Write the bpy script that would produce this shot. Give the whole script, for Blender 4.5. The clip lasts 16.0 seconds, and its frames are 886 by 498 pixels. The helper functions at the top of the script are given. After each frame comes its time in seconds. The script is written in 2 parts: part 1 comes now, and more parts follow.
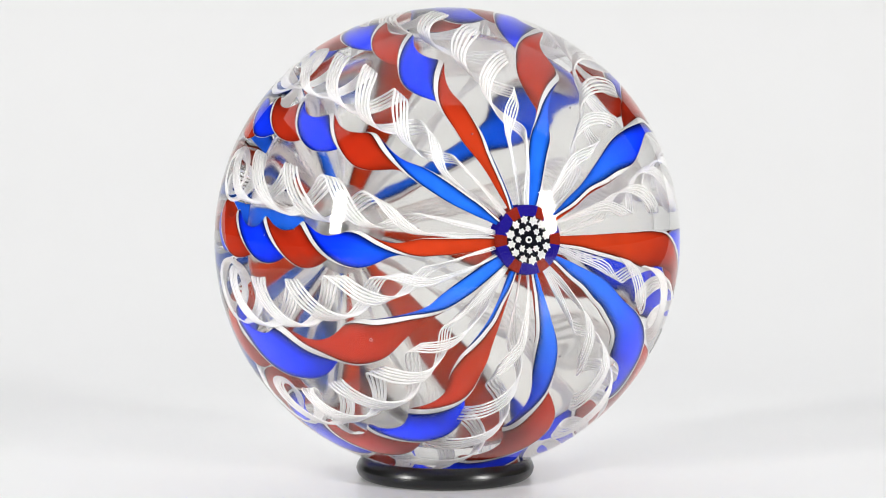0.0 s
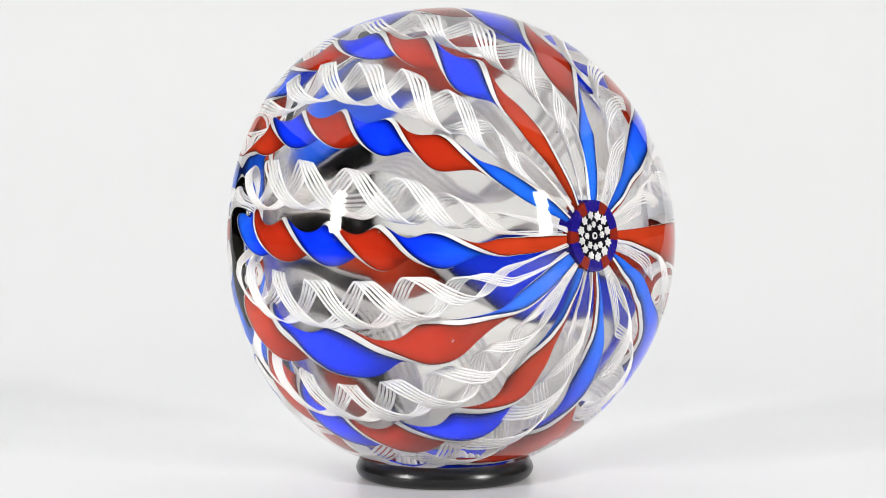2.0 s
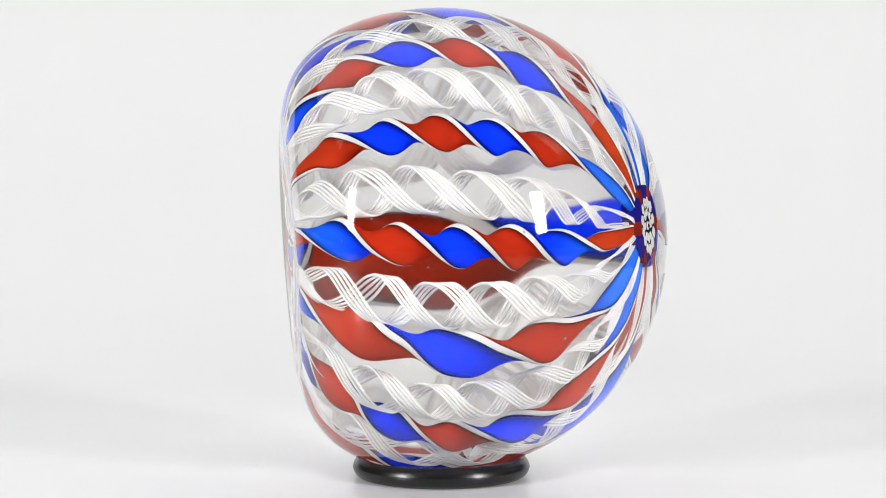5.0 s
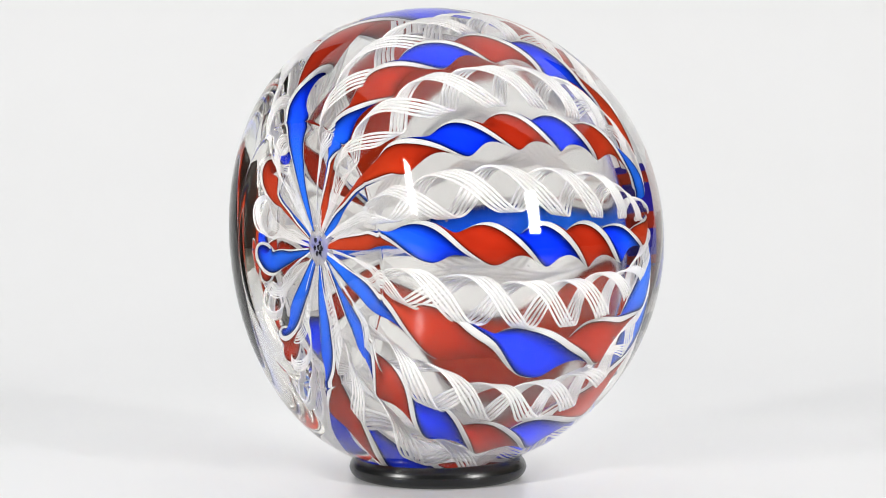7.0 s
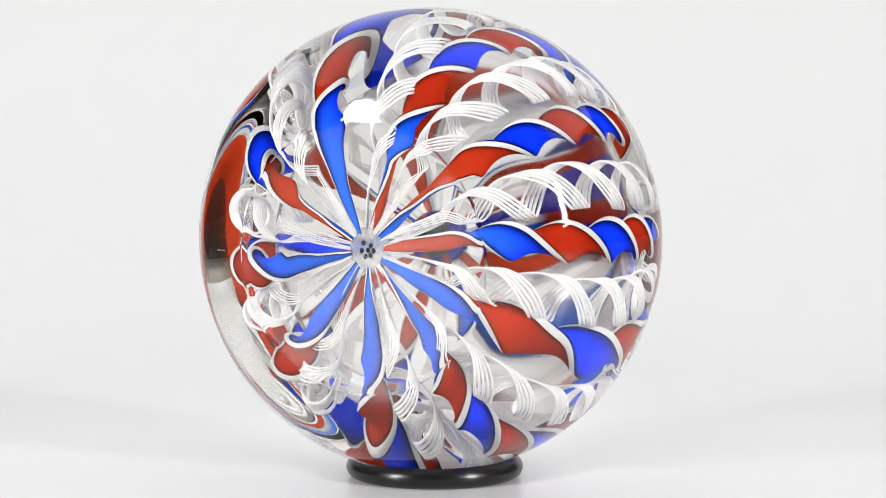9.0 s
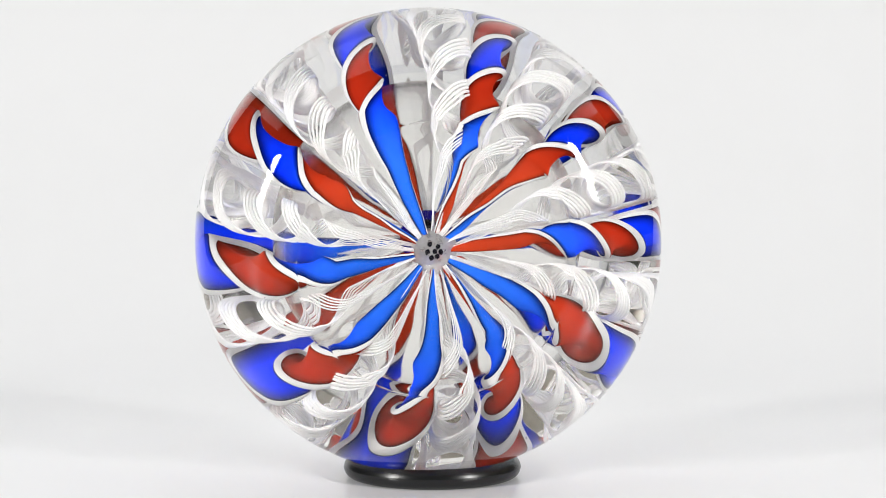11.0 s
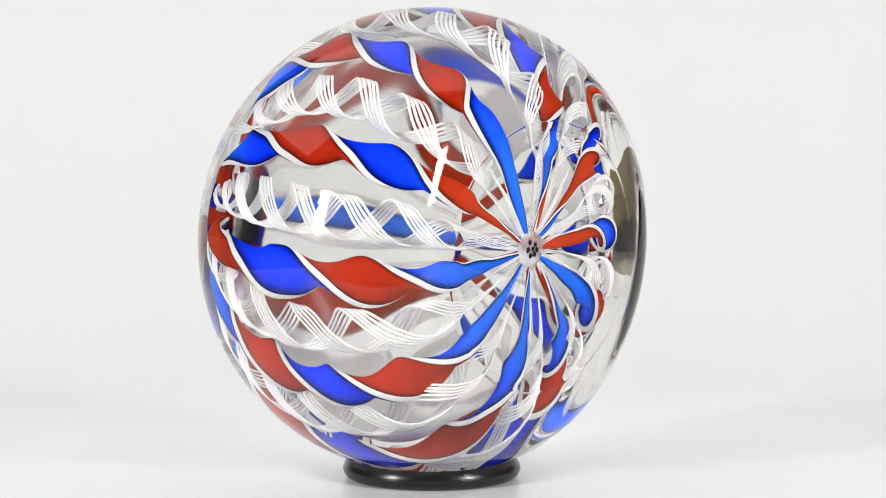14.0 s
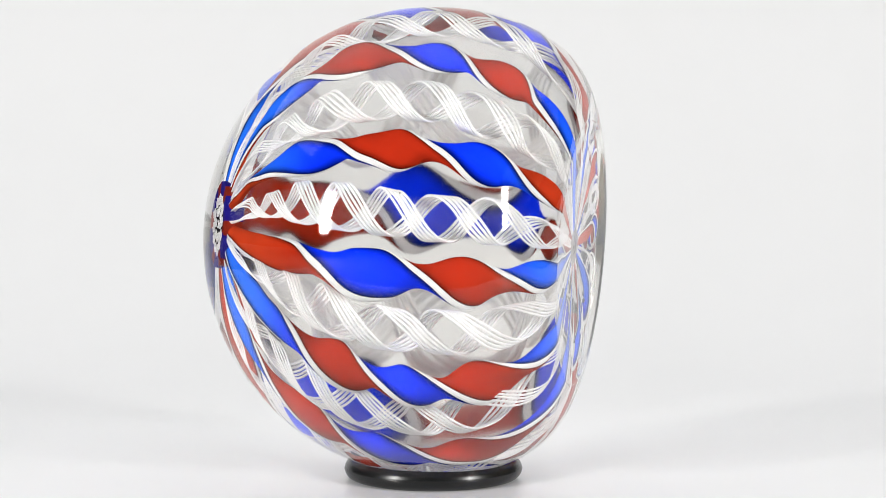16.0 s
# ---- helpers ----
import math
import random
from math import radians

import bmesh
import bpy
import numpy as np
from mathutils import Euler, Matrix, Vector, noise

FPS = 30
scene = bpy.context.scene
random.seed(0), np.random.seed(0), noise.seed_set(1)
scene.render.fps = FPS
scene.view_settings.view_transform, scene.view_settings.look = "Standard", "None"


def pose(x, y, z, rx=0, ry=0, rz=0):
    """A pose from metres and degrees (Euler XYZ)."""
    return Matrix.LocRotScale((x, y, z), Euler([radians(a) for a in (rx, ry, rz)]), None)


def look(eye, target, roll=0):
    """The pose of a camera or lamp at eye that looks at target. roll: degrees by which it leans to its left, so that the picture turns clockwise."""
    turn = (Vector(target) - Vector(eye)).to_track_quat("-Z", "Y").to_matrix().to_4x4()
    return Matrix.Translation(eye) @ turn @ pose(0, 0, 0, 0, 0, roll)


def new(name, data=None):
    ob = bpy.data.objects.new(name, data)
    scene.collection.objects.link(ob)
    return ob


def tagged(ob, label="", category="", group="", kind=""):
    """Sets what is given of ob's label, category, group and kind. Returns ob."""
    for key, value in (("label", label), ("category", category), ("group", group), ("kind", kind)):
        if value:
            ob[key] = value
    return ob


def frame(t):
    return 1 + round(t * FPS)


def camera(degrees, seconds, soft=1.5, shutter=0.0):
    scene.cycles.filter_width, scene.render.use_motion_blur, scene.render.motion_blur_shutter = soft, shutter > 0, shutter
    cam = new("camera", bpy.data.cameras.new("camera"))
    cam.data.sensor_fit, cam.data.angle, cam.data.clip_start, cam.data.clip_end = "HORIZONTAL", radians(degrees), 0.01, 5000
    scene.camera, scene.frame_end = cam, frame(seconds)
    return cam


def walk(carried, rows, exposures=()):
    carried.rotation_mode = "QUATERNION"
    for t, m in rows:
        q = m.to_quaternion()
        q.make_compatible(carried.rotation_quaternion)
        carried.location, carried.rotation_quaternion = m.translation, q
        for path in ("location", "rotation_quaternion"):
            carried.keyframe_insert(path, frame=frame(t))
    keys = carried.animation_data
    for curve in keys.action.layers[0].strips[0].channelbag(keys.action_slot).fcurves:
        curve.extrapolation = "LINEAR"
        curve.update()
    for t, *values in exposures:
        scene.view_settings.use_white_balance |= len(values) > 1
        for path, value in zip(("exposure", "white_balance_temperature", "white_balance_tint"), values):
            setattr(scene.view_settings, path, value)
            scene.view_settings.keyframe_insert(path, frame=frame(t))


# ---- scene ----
# ---------------------------------------------------------------- camera
R = 0.040                                   # radius of the glass ball
CENTRE = Vector((0.0, 0.0, 1.036 * R))      # middle of the ball's turning
ELEV, FOCAL, BALL = radians(3.68), 784 / math.tan(radians(11.0)), 409.1
DIST = R * math.sqrt(1 + (FOCAL / BALL) ** 2)
EYE = CENTRE + DIST * Vector((0, -math.cos(ELEV), math.sin(ELEV))) + Vector((8.28 / FOCAL * DIST, 0, 0))
PITCH = -ELEV - math.atan(14.86 / FOCAL)
AIM = EYE + Vector((0, math.cos(PITCH), math.sin(PITCH)))
cam = camera(22.0, 16.0, soft=0.6)
walk(cam, [(0.0, look(EYE, AIM)), (16.0, look(EYE, AIM))])

# ---------------------------------------------------------------- light
world = bpy.data.worlds.new("studio")
scene.world = world
world.use_nodes = True
bg = world.node_tree.nodes["Background"]
bg.inputs["Color"].default_value = (0.97, 0.985, 1.0, 1)
bg.inputs["Strength"].default_value = 1.04


def panel_lamp(azimuth, height, power):
    lamp = bpy.data.lights.new("panel_lamp", "AREA")
    lamp.shape, lamp.size, lamp.size_y = "RECTANGLE", 0.064, 0.19
    lamp.energy, lamp.color = power, (1.0, 0.985, 0.96)
    ob = new("panel_lamp", lamp)
    a = radians(azimuth)
    eye = CENTRE + Vector((math.sin(a) * 0.6, -math.cos(a) * 0.6, height))
    ob.matrix_world = look(eye, CENTRE)
    return ob


panel_lamp(-52.5, 0.15, 3.2)
panel_lamp(50.0, 0.15, 3.2)

# ---------------------------------------------------------------- materials


def material(name, colour, rough=0.5, metal=0.0, coat=0.0, spread=0.06, scale=400.0, bump=0.0, ior=1.5, through_light=0.0, thin=None, deep=None, clear=0.0):
    """A painted, pressed or fused surface whose colour drifts a little at two scales."""
    m = bpy.data.materials.new(name)
    m.use_nodes = True
    n, l = m.node_tree.nodes, m.node_tree.links
    p = n["Principled BSDF"]
    p.inputs["Roughness"].default_value, p.inputs["Metallic"].default_value = rough, metal
    p.inputs["Coat Weight"].default_value, p.inputs["IOR"].default_value = coat, ior
    tc = n.new("ShaderNodeTexCoord")
    fine, broad = n.new("ShaderNodeTexNoise"), n.new("ShaderNodeTexNoise")
    fine.inputs["Scale"].default_value, broad.inputs["Scale"].default_value = scale, scale / 9
    fine.inputs["Detail"].default_value = 4
    add = n.new("ShaderNodeMath")
    add.operation = "ADD"
    ramp = n.new("ShaderNodeMapRange")
    ramp.inputs["From Min"].default_value, ramp.inputs["From Max"].default_value = 0.6, 1.4
    ramp.inputs["To Min"].default_value, ramp.inputs["To Max"].default_value = 1 - spread, 1 + spread
    mul = n.new("ShaderNodeVectorMath")
    mul.operation = "SCALE"
    mul.inputs[0].default_value = colour
    for t in (fine, broad):
        l.new(tc.outputs["Object"], t.inputs["Vector"])
    l.new(fine.outputs["Fac"], add.inputs[0])
    l.new(broad.outputs["Fac"], add.inputs[1])
    l.new(add.outputs[0], ramp.inputs["Value"])
    l.new(ramp.outputs[0], mul.inputs["Scale"])
    l.new(mul.outputs[0], p.inputs["Base Color"])
    if thin:
        # drawn out towards the two poles, the coloured glass is thinner and paler
        sep, near, mix_c = n.new("ShaderNodeSeparateXYZ"), n.new("ShaderNodeMapRange"), n.new("ShaderNodeMix")
        near.interpolation_type, mix_c.data_type = "SMOOTHSTEP", "RGBA"
        near.inputs["From Min"].default_value, near.inputs["From Max"].default_value = 0.30 * R, 0.56 * R
        mix_c.inputs["A"].default_value, mix_c.inputs["B"].default_value = (*colour, 1), (*thin, 1)
        l.new(tc.outputs["Object"], sep.inputs[0])
        size = n.new("ShaderNodeMath")
        size.operation = "ABSOLUTE"
        l.new(sep.outputs["Y"], size.inputs[0])
        l.new(size.outputs[0], near.inputs["Value"])
        l.new(near.outputs[0], mix_c.inputs["Factor"])
        l.new(mix_c.outputs["Result"], mul.inputs[0])
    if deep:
        # darker towards a ribbon's edges: its dark line plus painted fold shade
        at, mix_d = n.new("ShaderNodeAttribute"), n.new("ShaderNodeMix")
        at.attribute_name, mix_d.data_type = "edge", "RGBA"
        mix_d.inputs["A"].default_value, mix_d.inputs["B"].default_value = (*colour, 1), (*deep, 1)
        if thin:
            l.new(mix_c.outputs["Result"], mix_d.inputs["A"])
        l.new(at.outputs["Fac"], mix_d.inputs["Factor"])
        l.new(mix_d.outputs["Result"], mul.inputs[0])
    if through_light:
        # opal glass: part of the light passes to the far side
        tr, mix = n.new("ShaderNodeBsdfTranslucent"), n.new("ShaderNodeMixShader")
        mix.inputs["Fac"].default_value = through_light
        l.new(mul.outputs[0], tr.inputs["Color"])
        l.new(p.outputs[0], mix.inputs[1])
        l.new(tr.outputs[0], mix.inputs[2])
        l.new(mix.outputs[0], n["Material Output"].inputs["Surface"])
    if clear:
        # half-clear: the rest of the glass lets the view pass
        see, mix_s = n.new("ShaderNodeBsdfTransparent"), n.new("ShaderNodeMixShader")
        last = n["Material Output"].inputs["Surface"].links[0].from_socket
        mix_s.inputs["Fac"].default_value = clear
        l.new(last, mix_s.inputs[1])
        l.new(see.outputs[0], mix_s.inputs[2])
        l.new(mix_s.outputs[0], n["Material Output"].inputs["Surface"])
    if bump:
        b = n.new("ShaderNodeBump")
        b.inputs["Strength"].default_value, b.inputs["Distance"].default_value = bump, 0.0002
        l.new(fine.outputs["Fac"], b.inputs["Height"])
        l.new(b.outputs[0], p.inputs["Normal"])
    return m


def glass_material(name, colour, rough, ior):
    m = bpy.data.materials.new(name)
    m.use_nodes = True
    n, l = m.node_tree.nodes, m.node_tree.links
    n.remove(n["Principled BSDF"])
    g = n.new("ShaderNodeBsdfGlass")
    g.inputs["Color"].default_value = (*colour, 1)
    g.inputs["Roughness"].default_value, g.inputs["IOR"].default_value = rough, ior
    l.new(g.outputs[0], n["Material Output"].inputs["Surface"])
    return m


GLASS = glass_material("clear_glass", (0.976, 0.974, 0.964), 0.0, 1.5)
CORE = glass_material("clear_core_glass", (0.985, 0.98, 0.97), 0.18, 1.05)
# deep: colour of a ribbon's dark line and of the shade painted at its folds
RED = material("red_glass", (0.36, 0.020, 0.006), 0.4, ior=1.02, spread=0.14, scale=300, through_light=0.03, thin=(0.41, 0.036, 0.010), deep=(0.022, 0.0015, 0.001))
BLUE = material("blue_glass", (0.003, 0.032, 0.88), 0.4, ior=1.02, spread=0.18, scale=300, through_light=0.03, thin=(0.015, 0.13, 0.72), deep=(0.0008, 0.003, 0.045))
WHITE = material("white_enamel", (0.95, 0.95, 0.95), 0.4, spread=0.02, ior=1.02, through_light=0.5)
BLACK = material("black_glass", (0.006, 0.006, 0.010), 0.4, ior=1.02)
DARK_RED = material("dark_red_glass", (0.19, 0.016, 0.008), 0.4, ior=1.02)
KNOT = material("half_clear_milky_glass", (0.82, 0.82, 0.83), 0.3, through_light=0.4, spread=0.3, scale=900, ior=1.1, clear=0.68)
HAZE = material("milky_clear_glass", (0.80, 0.80, 0.79), 0.4, through_light=0.5, spread=0.25, scale=500, ior=1.02, clear=0.965)
NAVY = material("navy_glass", (0.012, 0.008, 0.17), 0.4, ior=1.02)
RUBBER = material("black_rubber", (0.007, 0.0075, 0.008), 0.27, bump=0.05, scale=3000, spread=0.25, ior=1.45)
PAPER = material("white_sweep", (0.86, 0.865, 0.875), 0.28, spread=0.006, scale=60)
WALL = material("dark_room_wall", (0.045, 0.043, 0.04), 0.8, spread=0.2, scale=6)
CREAM = material("beige_floor", (0.17, 0.155, 0.125), 0.7, spread=0.08, scale=8)
BROWN = material("dark_brown_wall", (0.030, 0.022, 0.016), 0.8, spread=0.3, scale=7)
OCHRE = material("ochre_wall", (0.40, 0.29, 0.12), 0.8, spread=0.2, scale=6)

# ---------------------------------------------------------------- mesh helpers


def link_mesh(name, verts, faces, mats, parent=None, label="", smooth=True, index=None):
    me = bpy.data.meshes.new(name)
    me.from_pydata(verts, [], faces)
    for m in mats if isinstance(mats, (list, tuple)) else [mats]:
        me.materials.append(m)
    if index is not None:
        me.polygons.foreach_set("material_index", index)
    me.polygons.foreach_set("use_smooth", [smooth] * len(me.polygons))
    me.update()
    ob = new(name, me)
    if parent is not None:
        ob.parent = parent
    if label:
        tagged(ob, label)
    return ob


def lathe(profile, steps, close_ends=True):
    """Turns (radius, height) pairs about +Z; the ends are capped at the axis."""
    verts, faces = [], []
    n = len(profile)
    for i in range(steps):
        a = 2 * math.pi * i / steps
        for r, h in profile:
            verts.append((r * math.cos(a), r * math.sin(a), h))
    for i in range(steps):
        j = (i + 1) % steps
        for k in range(n - 1):
            faces.append((i * n + k, j * n + k, j * n + k + 1, i * n + k + 1))
    if close_ends:
        for k, flip in ((0, 1), (n - 1, 0)):
            ring = [i * n + k for i in range(steps)]
            faces.append(ring[::-1] if flip else ring)
    return verts, faces


def sweep_tube(points, radii, sides):
    """A tube along points, closed at both ends."""
    verts, faces = [], []
    n = len(points)
    for i, p in enumerate(points):
        d = (points[min(i + 1, n - 1)] - points[max(i - 1, 0)]).normalized()
        u = d.orthogonal().normalized() if i == 0 else (u - u.dot(d) * d).normalized()
        v = d.cross(u)
        for k in range(sides):
            a = 2 * math.pi * k / sides
            verts.append(p + radii[i] * (math.cos(a) * u + math.sin(a) * v))
    for i in range(n - 1):
        for k in range(sides):
            m = (k + 1) % sides
            faces.append((i * sides + k, i * sides + m, (i + 1) * sides + m, (i + 1) * sides + k))
    faces.append(tuple(range(sides))[::-1])
    faces.append(tuple((n - 1) * sides + k for k in range(sides)))
    return verts, faces


# ---------------------------------------------------------------- the sweep and the room
def build_sweep():
    prof = [(-0.15, 0.0), (-0.08, 0.0), (0.0, 0.0), (0.08, 0.0)]
    rad, y0 = 0.25, 0.12
    for k in range(0, 19):
        a = radians(5 * k + 0.01)
        prof.append((y0 + rad * math.sin(a), rad - rad * math.cos(a)))
    prof.append((y0 + rad, 0.55))
    xs = [-1.0, -0.5, 0.0, 0.5, 1.0]
    verts = [(0.26 * x, y, z) for x in xs for y, z in prof]
    n = len(prof)
    faces = [(i * n + k, (i + 1) * n + k, (i + 1) * n + k + 1, i * n + k + 1) for i in range(4) for k in range(n - 1)]
    ob = link_mesh("backdrop", verts, faces, PAPER)
    mod = ob.modifiers.new("thick", "SOLIDIFY")
    mod.thickness, mod.offset = 0.002, -1
    tagged(ob, "seamless glossy white photo sweep under and behind the glass", "backdrop", kind="structure")


build_sweep()


def box(name, lo, hi, mat, label, category):
    v = [(x, y, z) for z in (lo[2], hi[2]) for x, y in ((lo[0], lo[1]), (hi[0], lo[1]), (hi[0], hi[1]), (lo[0], hi[1]))]
    f = [(3, 2, 1, 0), (4, 5, 6, 7), (0, 1, 5, 4), (1, 2, 6, 5), (2, 3, 7, 6), (3, 0, 4, 7)]
    return tagged(link_mesh(name, v, f, mat, smooth=False), label, category, kind="structure")


# the dim room round the sweep, open to the light above
box("floor", (-1.9, -1.65, -0.06), (1.9, 1.3, -0.004), CREAM, "plain dim beige floor under the photo sweep", "floor")
box("wall_south", (-1.8, -1.65, -0.004), (1.8, -1.55, 1.3), WALL, "dim plain wall of the room behind the camera", "wall")
box("wall_north", (-1.8, 1.2, -0.004), (1.8, 1.3, 1.3), BROWN, "dark brown wall behind the sweep", "wall")
box("wall_west", (-1.9, -1.65, -0.004), (-1.8, 1.3, 1.3), BROWN, "dark brown side wall of the room", "wall")
box("wall_east", (1.8, -1.65, 0.35), (1.9, 1.3, 1.3), OCHRE, "dim ochre side wall of the room", "wall")
box("wall_east_lower", (1.8, -1.65, -0.004), (1.895, 1.3, 0.35), BROWN, "dark brown lower part of the side wall", "wall")
# unseen half ceiling, added to keep light out of the ball's front reflections
box("ceiling", (-1.9, -1.65, 1.3), (1.9, -0.5, 1.4), WALL, "unseen dark ceiling over the camera's side, added to darken reflections", "ceiling")

# ---------------------------------------------------------------- the rubber ring
RING_R, TUBE = 0.341 * R, 0.046 * R


def build_ring():
    verts, faces = [], []
    N, M = 160, 36
    for i in range(N):
        a = 2 * math.pi * i / N
        for k in range(M):
            b = 2 * math.pi * k / M
            t = TUBE * (1.035 if k == 0 else 1.0)      # mould line round the outside
            r = RING_R + t * math.cos(b)
            verts.append((r * math.cos(a), r * math.sin(a), TUBE + t * math.sin(b)))
    for i in range(N):
        for k in range(M):
            j, m = (i + 1) % N, (k + 1) % M
            faces.append((i * M + k, j * M + k, j * M + m, i * M + m))
    ob = link_mesh("rubber_ring", verts, faces, RUBBER)
    return tagged(ob, "thick black rubber ring that holds the glass ball upright", "ring")


ring = build_ring()

# ---------------------------------------------------------------- the paperweight
weight = tagged(new("paperweight"), "clear glass paperweight with twisted red, blue and white canes", "paperweight")
SIZE, FRONT, BACK, POWER = 1.010, 0.981, 0.664, 5.3      # the ball against R, its dome and shoulder
FLAT, RIM, BASE, HOLLOW = 0.560, 0.570, 0.649, 0.022       # polished base, its bevelled rim and faint hollow, in radii


def build_body():
    prof = [(max(0.0002, q * (FLAT - 0.003)), -BASE + HOLLOW * (1 - q * q)) for q in [k / 24 for k in range(25)]]
    prof += [(FLAT, -BASE + 0.0008), (FLAT + 0.003, -BASE + 0.0018)]
    low = BACK * math.sqrt(1 - RIM ** POWER)
    for k in range(60):
        h = low * (1 - k / 60)
        prof.append(((1 - (h / BACK) ** 2) ** (1 / POWER), -h))
    for k in range(100):
        a = math.pi / 2 * k / 100
        prof.append((math.cos(a), FRONT * math.sin(a)))
    prof.append((0.0002, FRONT))
    prof = [(SIZE * r, SIZE * h) for r, h in prof]
    v, f = lathe([(R * r, R * h) for r, h in prof], 256)
    # the axis of the lathe (+Z) becomes the way of the front pole (-Y)
    v = [(x, -z, y) for x, y, z in v]
    ob = link_mesh("glass_body", v, f, GLASS, weight, "clear solid glass ball with a flat polished base")
    ob.visible_shadow = False
    return ob


build_body()


def crown(theta):
    """The crown of canes at an angle from the front pole: its distance from the axis and along it."""
    axis, full = (0.60, 2.0) if theta < math.pi / 2 else (0.53, 2.6)
    r = R / (abs(math.cos(theta) / axis) ** full + (math.sin(theta) / 0.705) ** full) ** (1 / full)
    return r * math.sin(theta), r * math.cos(theta)


RISE = 0.027 * R      # the canes are gathered a little high at the back
LEAN = Matrix.Rotation(radians(-1.03), 3, "Z")      # the crown leans a little off the axis of the base


def place(theta, lam, lift=0.0, side=0.0):
    """A point of the crown: angle from the front pole, angle round it, height over the shell and sideways."""
    out, on = crown(theta)
    out, on = out + lift * math.sin(theta), on + lift * math.cos(theta)
    cl, sl = math.cos(lam), math.sin(lam)
    p = Vector((out * cl, -on, out * sl)) + side * Vector((-sl, 0, cl))
    p.z += RISE * max(0.0, -math.cos(theta)) ** 2
    return LEAN @ p


# per ribbon: angle round the pole with its drift and bend, half turns of the twist as a cubic, half width in radii; where the twist dies out
RIBBONS = [
    (143, -4.6, -2.3,  3.68, 3.91, 0.4, -0.74,  0.085, 128),
    (178.3, -7.3, -1.5,  2.93, 3.65, 0.11, -0.66,  0.088),
    (211.4, -7.5, 0,  1.0, 2.04, 0.27, 0,  0.105),
    (249.5, -12.1, -12.1,  2.09, 3.39, 0.6, -0.31,  0.098),
    (107.9, -2.2, 1.2,  2.24, 3.68, 0.5, -0.63,  0.089),
    (69, -3, 0,  2.98, 2.62, 0.98, 0.48,  0.090, 122),
    (31, 0, 0,  2.03, 2.07, 0.61, 0.00,  0.092),
    (353.9, -3.5, -2.5,  1.03, 1.92, 0.65, 0.00,  0.105),
    (318.5, -12, 0,  2.46, 3.06, 0.59, -0.95,  0.107),
    (281, -10.7, -4,  2.98, 2.74, 0.06, -0.48,  0.099),
]
# per lattice cane: angle round the pole, its drift, half turns at the equator and per unit of the way
LATTICE = [
    (125.9, -6.4, 0.70, 3.90),
    (162.3, -8.0, 0.36, 3.60),
    (195.9, -4.4, 0.65, 3.68),
    (230.9, -4.0, 0.58, 3.90),
    (12.7, -2.5, 0.97, 3.90),
    (48.3, 1.9, 0.81, 3.75),
    (338.0, -8.0, 0.83, 3.33),
    (303.9, -8.0, 0.44, 3.71),
    (263.6, -8.0, 0.62, 3.53),
    (93.0, 7.5, 0.50, 3.75),
]
HALF_W = 0.084 * R
SKEW = radians(9)                 # white lines lie a little off the two ends of the flat section
THICK, SQUASH = 0.50, 0.72        # section of a ribbon, and how far the canes are pressed flat


def taper(theta):
    """Width of a cane along its way: thin where the canes are gathered at the two poles."""
    s = max(0.0, math.sin(theta))
    low, high = (0.70, 0.97) if theta < math.pi / 2 else (0.60, 0.90)
    k = min(1.0, max(0.0, (s - low) / (high - low)))
    return min(1.0, 0.10 + 0.58 * s + 0.4 * k * k * (3 - 2 * k))


def along(theta, low, high):
    """Way along a cane: 0 at the equator, about 1 towards the back; held near the poles."""
    d = math.degrees(theta)
    return (min(max(d, low), high) - 90) / 60


def half_turns(theta, c, back=142):
    d = math.degrees(theta)
    u = along(theta, 34, back)
    spare = (d - 90) / 60 - u
    return c[0] + c[1] * u + c[2] * u * u + c[3] * u ** 3 + 0.25 * c[1] * spare


def drawn(theta, seed, rate):
    """Slow unevenness of a cane pulled by hand, about -1 to 1 along its way."""
    return 2 * noise.noise(Vector((theta * rate, seed * 0.37 + 1.7, rate)))


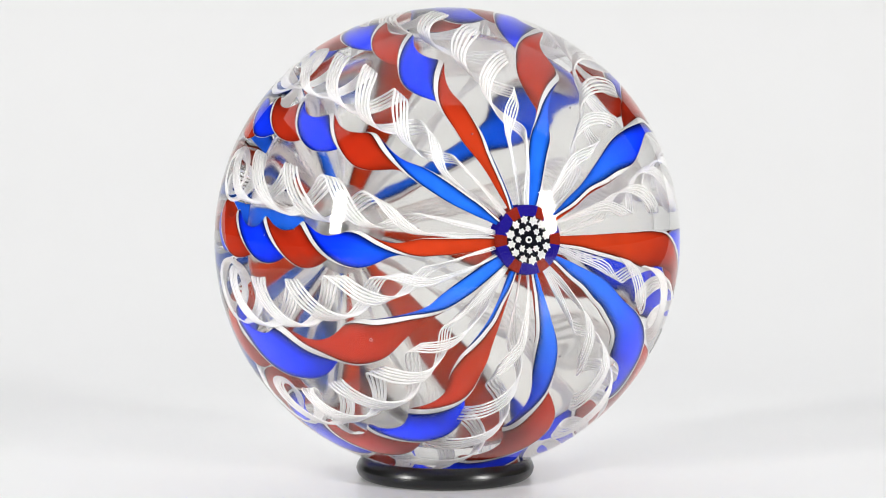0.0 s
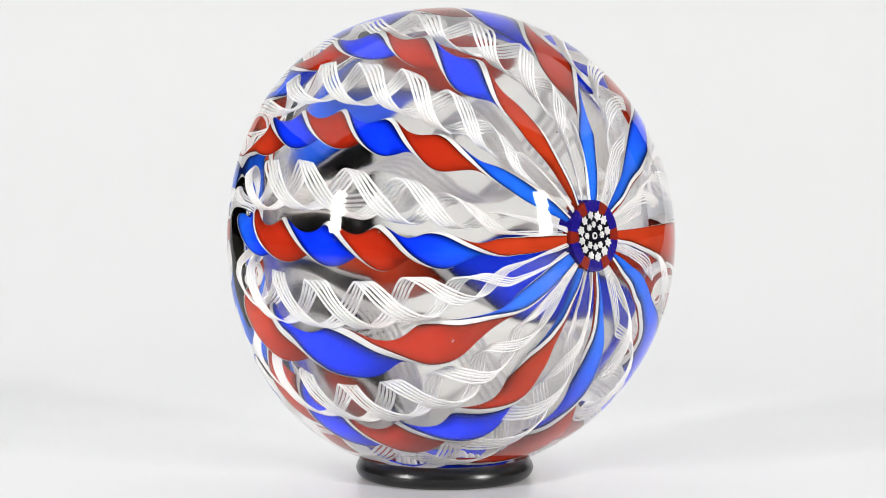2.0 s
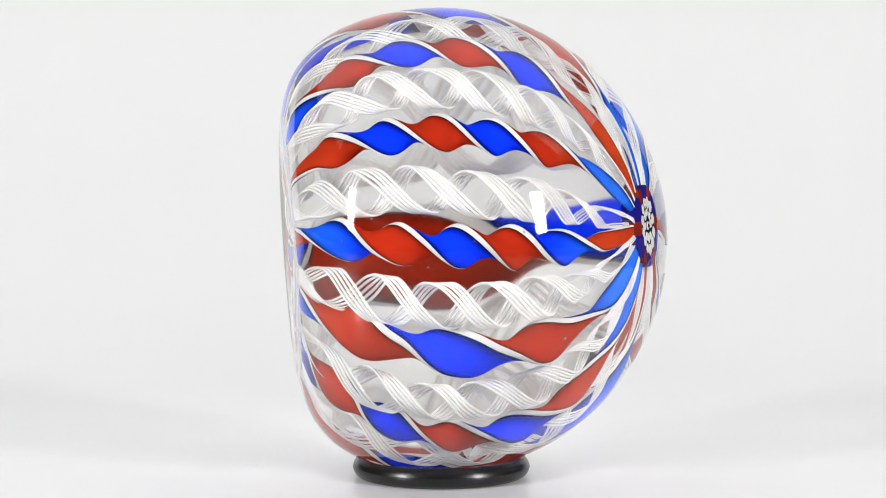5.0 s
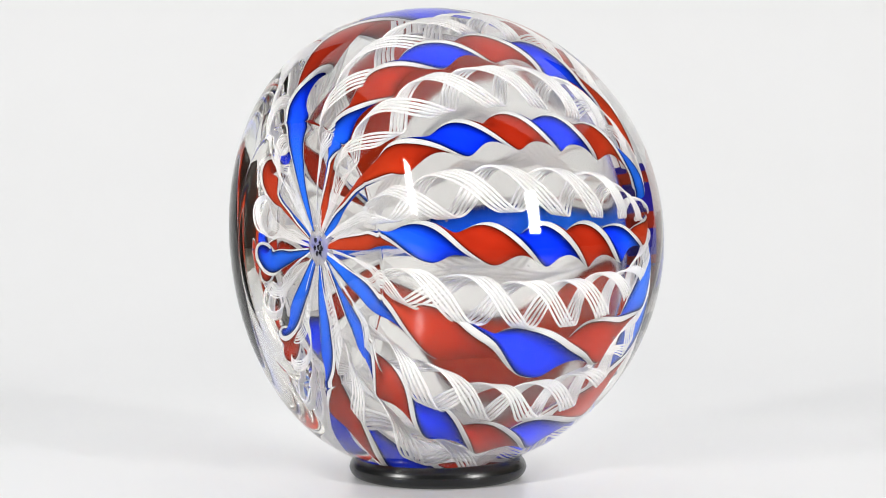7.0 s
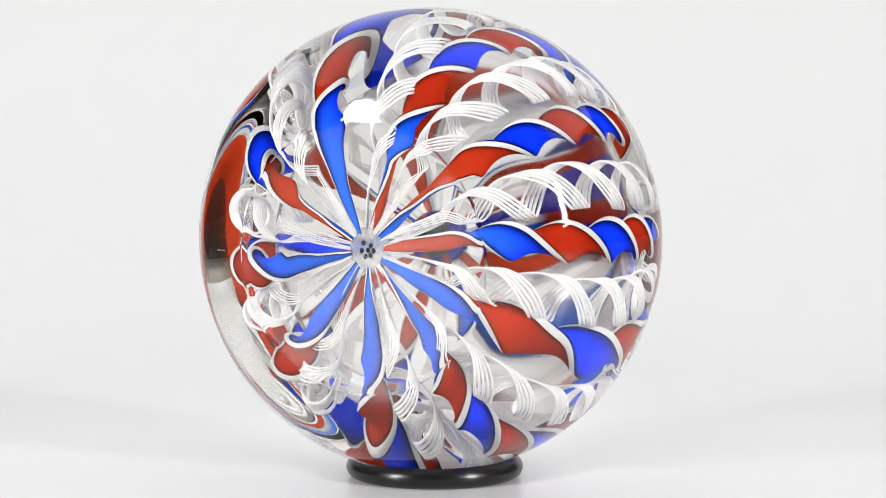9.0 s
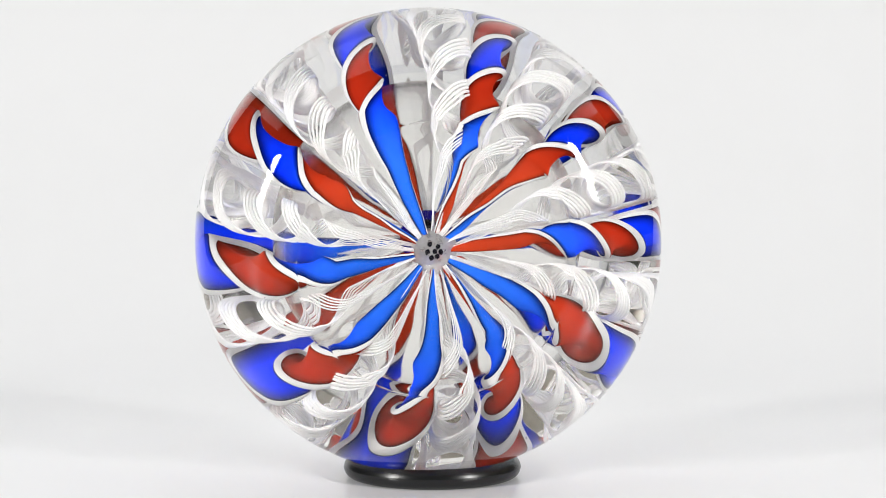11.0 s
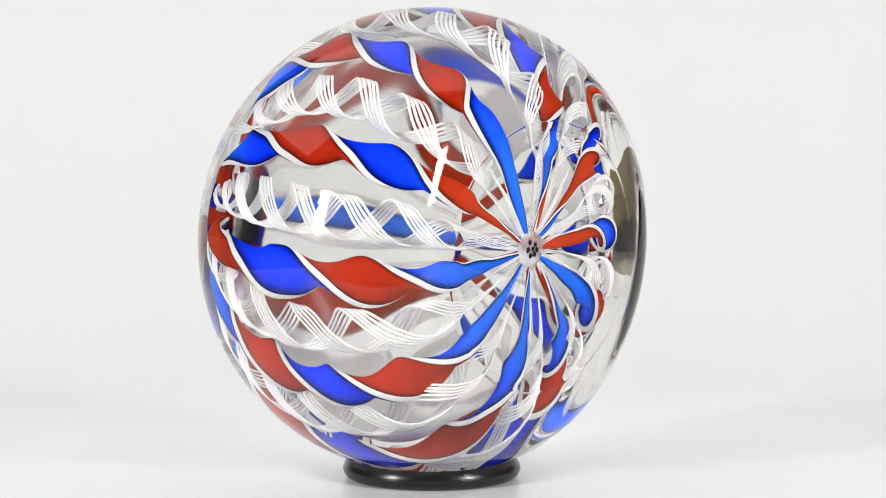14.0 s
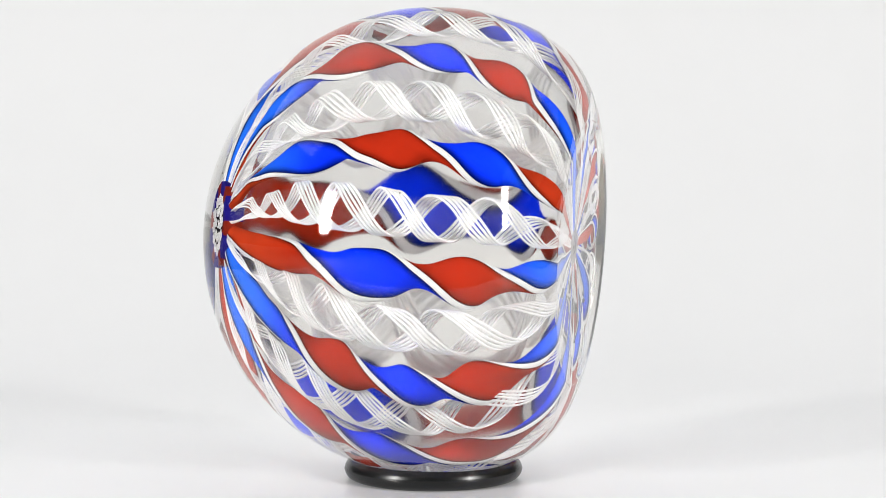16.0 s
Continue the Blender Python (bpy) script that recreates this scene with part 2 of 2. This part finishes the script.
def build_ribbon(lam0, drift, bend, c0, c1, c2, c3, width, back=142):
    cane = new("ribbon_cane")
    cane.parent = weight
    N = 200
    t0, t1 = radians(9.5), radians(172)
    sections = []
    for i in range(N + 1):
        th = t0 + (t1 - t0) * i / N
        u = along(th, 38, 138)
        lam = radians(lam0 + drift * u + bend * u * u + 0.7 * drawn(th, lam0, 3.1))
        w = (0.91 + 0.3 * (1 - math.sin(th))) * width * R * taper(th) * (1 + 0.07 * drawn(th, lam0, 4.3))
        psi = math.pi * half_turns(th, (c0, c1, c2, c3), back) + 0.13 * drawn(th, lam0, 5.7)
        sections.append((th, lam, w, psi))

    cs, sn = math.cos(SKEW), math.sin(SKEW)

    def strip(cols, name, mat, label="", edge=None):
        verts, faces = [], []
        n = len(cols)
        for th, lam, w, psi in sections:
            for a, b in cols:
                s, t = w * (a * cs - b * THICK * sn), w * (a * sn + b * THICK * cs)
                verts.append(place(th, lam, SQUASH * (s * math.sin(psi) + t * math.cos(psi)), s * math.cos(psi) - t * math.sin(psi)))
        for i in range(N):
            for k in range(n):
                m = (k + 1) % n
                faces.append((i * n + k, i * n + m, (i + 1) * n + m, (i + 1) * n + k))
        faces.append(tuple(range(n))[::-1])
        faces.append(tuple(N * n + k for k in range(n)))
        ob = link_mesh(name, verts, faces, mat, cane, label)
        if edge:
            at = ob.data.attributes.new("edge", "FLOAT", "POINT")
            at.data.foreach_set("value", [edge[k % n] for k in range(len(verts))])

    mid = math.degrees(-math.atan2(sn, THICK * cs))

    def arc(lo, hi, n, r=1.0):
        return [(r * math.cos(radians(mid + lo + (hi - lo) * k / n)), r * math.sin(radians(mid + lo + (hi - lo) * k / n))) for k in range(n + 1)]

    # 1 at the dark line by the white; fading values paint shade at the folds
    red_edge_dark = [1.0, 0.55, 0.15, 0.03, 0.0, 0.0, 0.0, 0.0, 0.0, 0.0, 0.0, 0.05, 0.18, 0.55, 1.0]
    blue_edge_dark = [1.0, 0.9, 0.62, 0.30, 0.10, 0.0, 0.0, 0.0, 0.0, 0.0, 0.08, 0.25, 0.55, 0.85, 1.0]
    strip(arc(16, 164, 14, 0.985), "red_layer", RED, "red glass face", red_edge_dark)
    strip(arc(196, 344, 14, 0.985), "blue_layer", BLUE, "cobalt blue glass face", blue_edge_dark)
    for turn in (0, 180):
        strip(arc(turn - 17, turn + 17, 6) + arc(turn + 17, turn - 17, 1, 0.90), "white_edge", WHITE, "white enamel edge")


def build_lattice(lam0, drift, c0, c1):
    cane = new("lattice_cane")
    cane.parent = weight
    N = 150
    t0, t1 = radians(9.5), radians(172)
    verts, faces, M = [], [], 12
    for i in range(N + 1):
        th = t0 + (t1 - t0) * i / N
        lam = radians(lam0 + drift * along(th, 38, 138) + 0.7 * drawn(th, lam0, 3.1))
        w = 0.85 * HALF_W * taper(th)
        for k in range(M):
            a = 2 * math.pi * k / M
            verts.append(place(th, lam, SQUASH * w * math.sin(a), w * math.cos(a)))
    for i in range(N):
        for k in range(M):
            m = (k + 1) % M
            faces.append((i * M + k, i * M + m, (i + 1) * M + m, (i + 1) * M + k))
    link_mesh("cane_core", verts, faces, HAZE, cane, "milky half-clear glass core")
    for band in (0, math.pi):
        for k in range(5):
            pts, rad = [], []
            for i in range(N + 1):
                th = t0 + (t1 - t0) * i / N
                lam = radians(lam0 + drift * along(th, 38, 138) + 0.7 * drawn(th, lam0, 3.1))
                w = HALF_W * taper(th) * (1 + 0.06 * drawn(th, lam0, 4.3))
                psi = math.pi * half_turns(th, (c0, c1, 0, 0)) + band + radians(16) * (k - 2) + 0.16 * drawn(th, lam0 + band, 5.7) + 0.05 * drawn(th, lam0 + k, 7.9)
                pts.append(place(th, lam, SQUASH * w * math.sin(psi), w * math.cos(psi)))
                rad.append(0.0052 * R * (0.25 + 0.75 * taper(th)))
            v, f = sweep_tube(pts, rad, 6)
            link_mesh("white_thread", v, f, WHITE, cane)


def build_core():
    """The clear glass that the crown of canes was laid on; its skin is a little uneven."""
    prof = []
    for k in range(61):
        th = math.pi * (0.001 + 0.998 * k / 60)
        out, on = crown(th)
        lift = -R * max(0.055, 0.10 * taper(th))
        prof.append((max(0.0002 * R, out + lift * math.sin(th)), on + lift * math.cos(th)))
    v, f = lathe(prof[::-1], 96)
    v = [LEAN @ Vector((x, -z, y)) for x, y, z in v]
    ob = link_mesh("glass_core", v, f, CORE, weight, "clear glass heart inside the crown of canes")
    ob.visible_shadow = False


build_core()
for row in RIBBONS:
    build_ribbon(*row)
for row in LATTICE:
    build_lattice(*row)


# ---------------------------------------------------------------- the millefiori cane at the front pole
def disc_piece(name, outline, y0, y1, mat, parent, label=""):
    """A slab with the given (x, z) outline between two depths."""
    n = len(outline)
    v = [(x, y0, z) for x, z in outline] + [(x, y1, z) for x, z in outline]
    f = [tuple(range(n)), tuple(range(n, 2 * n))[::-1]]
    f += [(k, k + n, (k + 1) % n + n, (k + 1) % n) for k in range(n)]
    return link_mesh(name, v, f, mat, parent, label, smooth=False)


def build_millefiori():
    cane = new("millefiori_cane")
    cane.parent = weight
    rad, y, deep = 0.124 * R, -0.622 * R, 0.07 * R

    def circle(r, n=48, cx=0.0, cz=0.0):
        return [(cx + r * math.cos(2 * math.pi * k / n), cz + r * math.sin(2 * math.pi * k / n)) for k in range(n)]

    def star(cx, cz, r, turn, rng):
        o = []
        for j in range(12):
            q = r * (1, 0.66)[j % 2] * rng.uniform(0.9, 1.1)
            o.append((cx + q * math.cos(math.pi * j / 6 + turn), cz + q * math.sin(math.pi * j / 6 + turn)))
        return o

    rng = random.Random(4)
    core = 0.68 * rad
    disc_piece("cane_core", circle(core), y, y + deep, BLACK, cane, "black glass core")
    for k in range(12):
        half = (10.5, 19.5)[k % 2]
        arc = [radians(30 * k + half * (j - 3) / 3) for j in range(7)]
        o = [(rad * math.cos(a), rad * math.sin(a)) for a in arc] + [(1.001 * core * math.cos(a), 1.001 * core * math.sin(a)) for a in arc[::-1]]
        disc_piece("cane_segment", o, y, y + deep, (DARK_RED, NAVY)[k % 2], cane)
    front = y - 0.004 * R
    for k in range(12):
        a = 2 * math.pi * k / 12 + 0.22 + rng.uniform(-0.05, 0.05)
        q = rad * rng.uniform(0.555, 0.60)
        disc_piece("star", star(q * math.cos(a), q * math.sin(a), rad * rng.uniform(0.128, 0.150), a, rng), front, y, WHITE, cane)
    for k in range(8):
        a = 2 * math.pi * k / 8 + rng.uniform(-0.08, 0.08)
        q = rad * rng.uniform(0.31, 0.345)
        disc_piece("star", star(q * math.cos(a), q * math.sin(a), rad * rng.uniform(0.092, 0.110), a, rng), front, y, WHITE, cane)
    disc_piece("star", circle(0.10 * rad, 20), front, y, WHITE, cane)
    disc_piece("dot", circle(0.048 * rad, 12), front - 0.002 * R, front, BLACK, cane)


def build_back_knot():
    """The drawn-in ends of the canes at the back, with a few dark rod ends."""
    knot = new("back_knot")
    knot.parent = weight
    rng = random.Random(9)
    prof = [(0.0005, 0.006), (0.05, 0.003), (0.085, -0.012), (0.098, -0.03), (0.085, -0.055), (0.0005, -0.06)]
    v, f = lathe([(R * r, R * h) for r, h in prof[::-1]], 40)
    y = 0.545 * R
    v = [(x, y + z, q + RISE) for x, q, z in v]
    link_mesh("knot_body", v, f, KNOT, knot, "milky gathered ends of the canes")
    for k in range(7):
        a = 2 * math.pi * k / 6 + rng.uniform(-0.3, 0.3)
        q = R * (rng.uniform(0.022, 0.042) if k < 6 else 0.0)
        o = [(q * math.cos(a) + R * rng.uniform(0.009, 0.012) * math.cos(j), RISE + q * math.sin(a) + R * rng.uniform(0.009, 0.014) * math.sin(j)) for j in [math.pi * i / 5 for i in range(10)]]
        disc_piece("rod_end", o, y - 0.003 * R, y + 0.007 * R, BLACK, knot)


build_back_knot()
build_millefiori()


# ---------------------------------------------------------------- small air bubbles in the glass
def build_bubbles():
    rng = random.Random(21)
    spots = [(59.4, -145.9, 0.715, 0.0085)]
    for k in range(70):
        spots.append((rng.uniform(25, 150), rng.uniform(0, 360), rng.uniform(0.60, 0.90), rng.uniform(0.0015, 0.0040)))
    for th, lam, r, size in spots:
        bm = bmesh.new()
        bmesh.ops.create_icosphere(bm, subdivisions=2, radius=size * R)
        bmesh.ops.reverse_faces(bm, faces=bm.faces)
        for f in bm.faces:
            f.smooth = True
        t, l = radians(th), radians(lam)
        if r > 0.94 * math.hypot(math.sin(t), 0.66 / max(0.3, abs(math.cos(t)))) and th > 90:
            r = 0.6
        bmesh.ops.translate(bm, verts=bm.verts, vec=R * r * Vector((math.sin(t) * math.cos(l), -math.cos(t), math.sin(t) * math.sin(l))))
        me = bpy.data.meshes.new("air_bubble")
        bm.to_mesh(me)
        bm.free()
        me.materials.append(GLASS)
        ob = new("air_bubble", me)
        ob.parent = weight
        ob.visible_shadow = False


build_bubbles()

# ---------------------------------------------------------------- the turn
ALPHA0, RATE, EASE = 26.88, 14.328, 1.73
TILT = 3.5
OFF_R, OFF_A = 0.0445 * R, -13.0       # the ball stands a little off the axis of the turntable
RING_OFF_R, RING_OFF_A = 0.030 * R, -32.0


def motions():
    rows, ring_rows = [], []
    for k in range(33):
        t = 0.5 * k
        a = ALPHA0 + RATE * t + EASE * ((t / 8 - 1) ** 2 - 1)
        b = radians(a + OFF_A)
        o = Vector((OFF_R * math.cos(b), OFF_R * math.sin(b), 0))
        turn = Matrix.Rotation(radians(a), 4, "Z") @ Matrix.Rotation(radians(-TILT), 4, "X")
        rows.append((t, Matrix.Translation(CENTRE + o) @ turn))
        c = radians(a + RING_OFF_A)
        ring_rows.append((t, pose(RING_OFF_R * math.cos(c), RING_OFF_R * math.sin(c), 0, 0, 0, a)))
    walk(weight, rows)
    walk(ring, ring_rows)


motions()
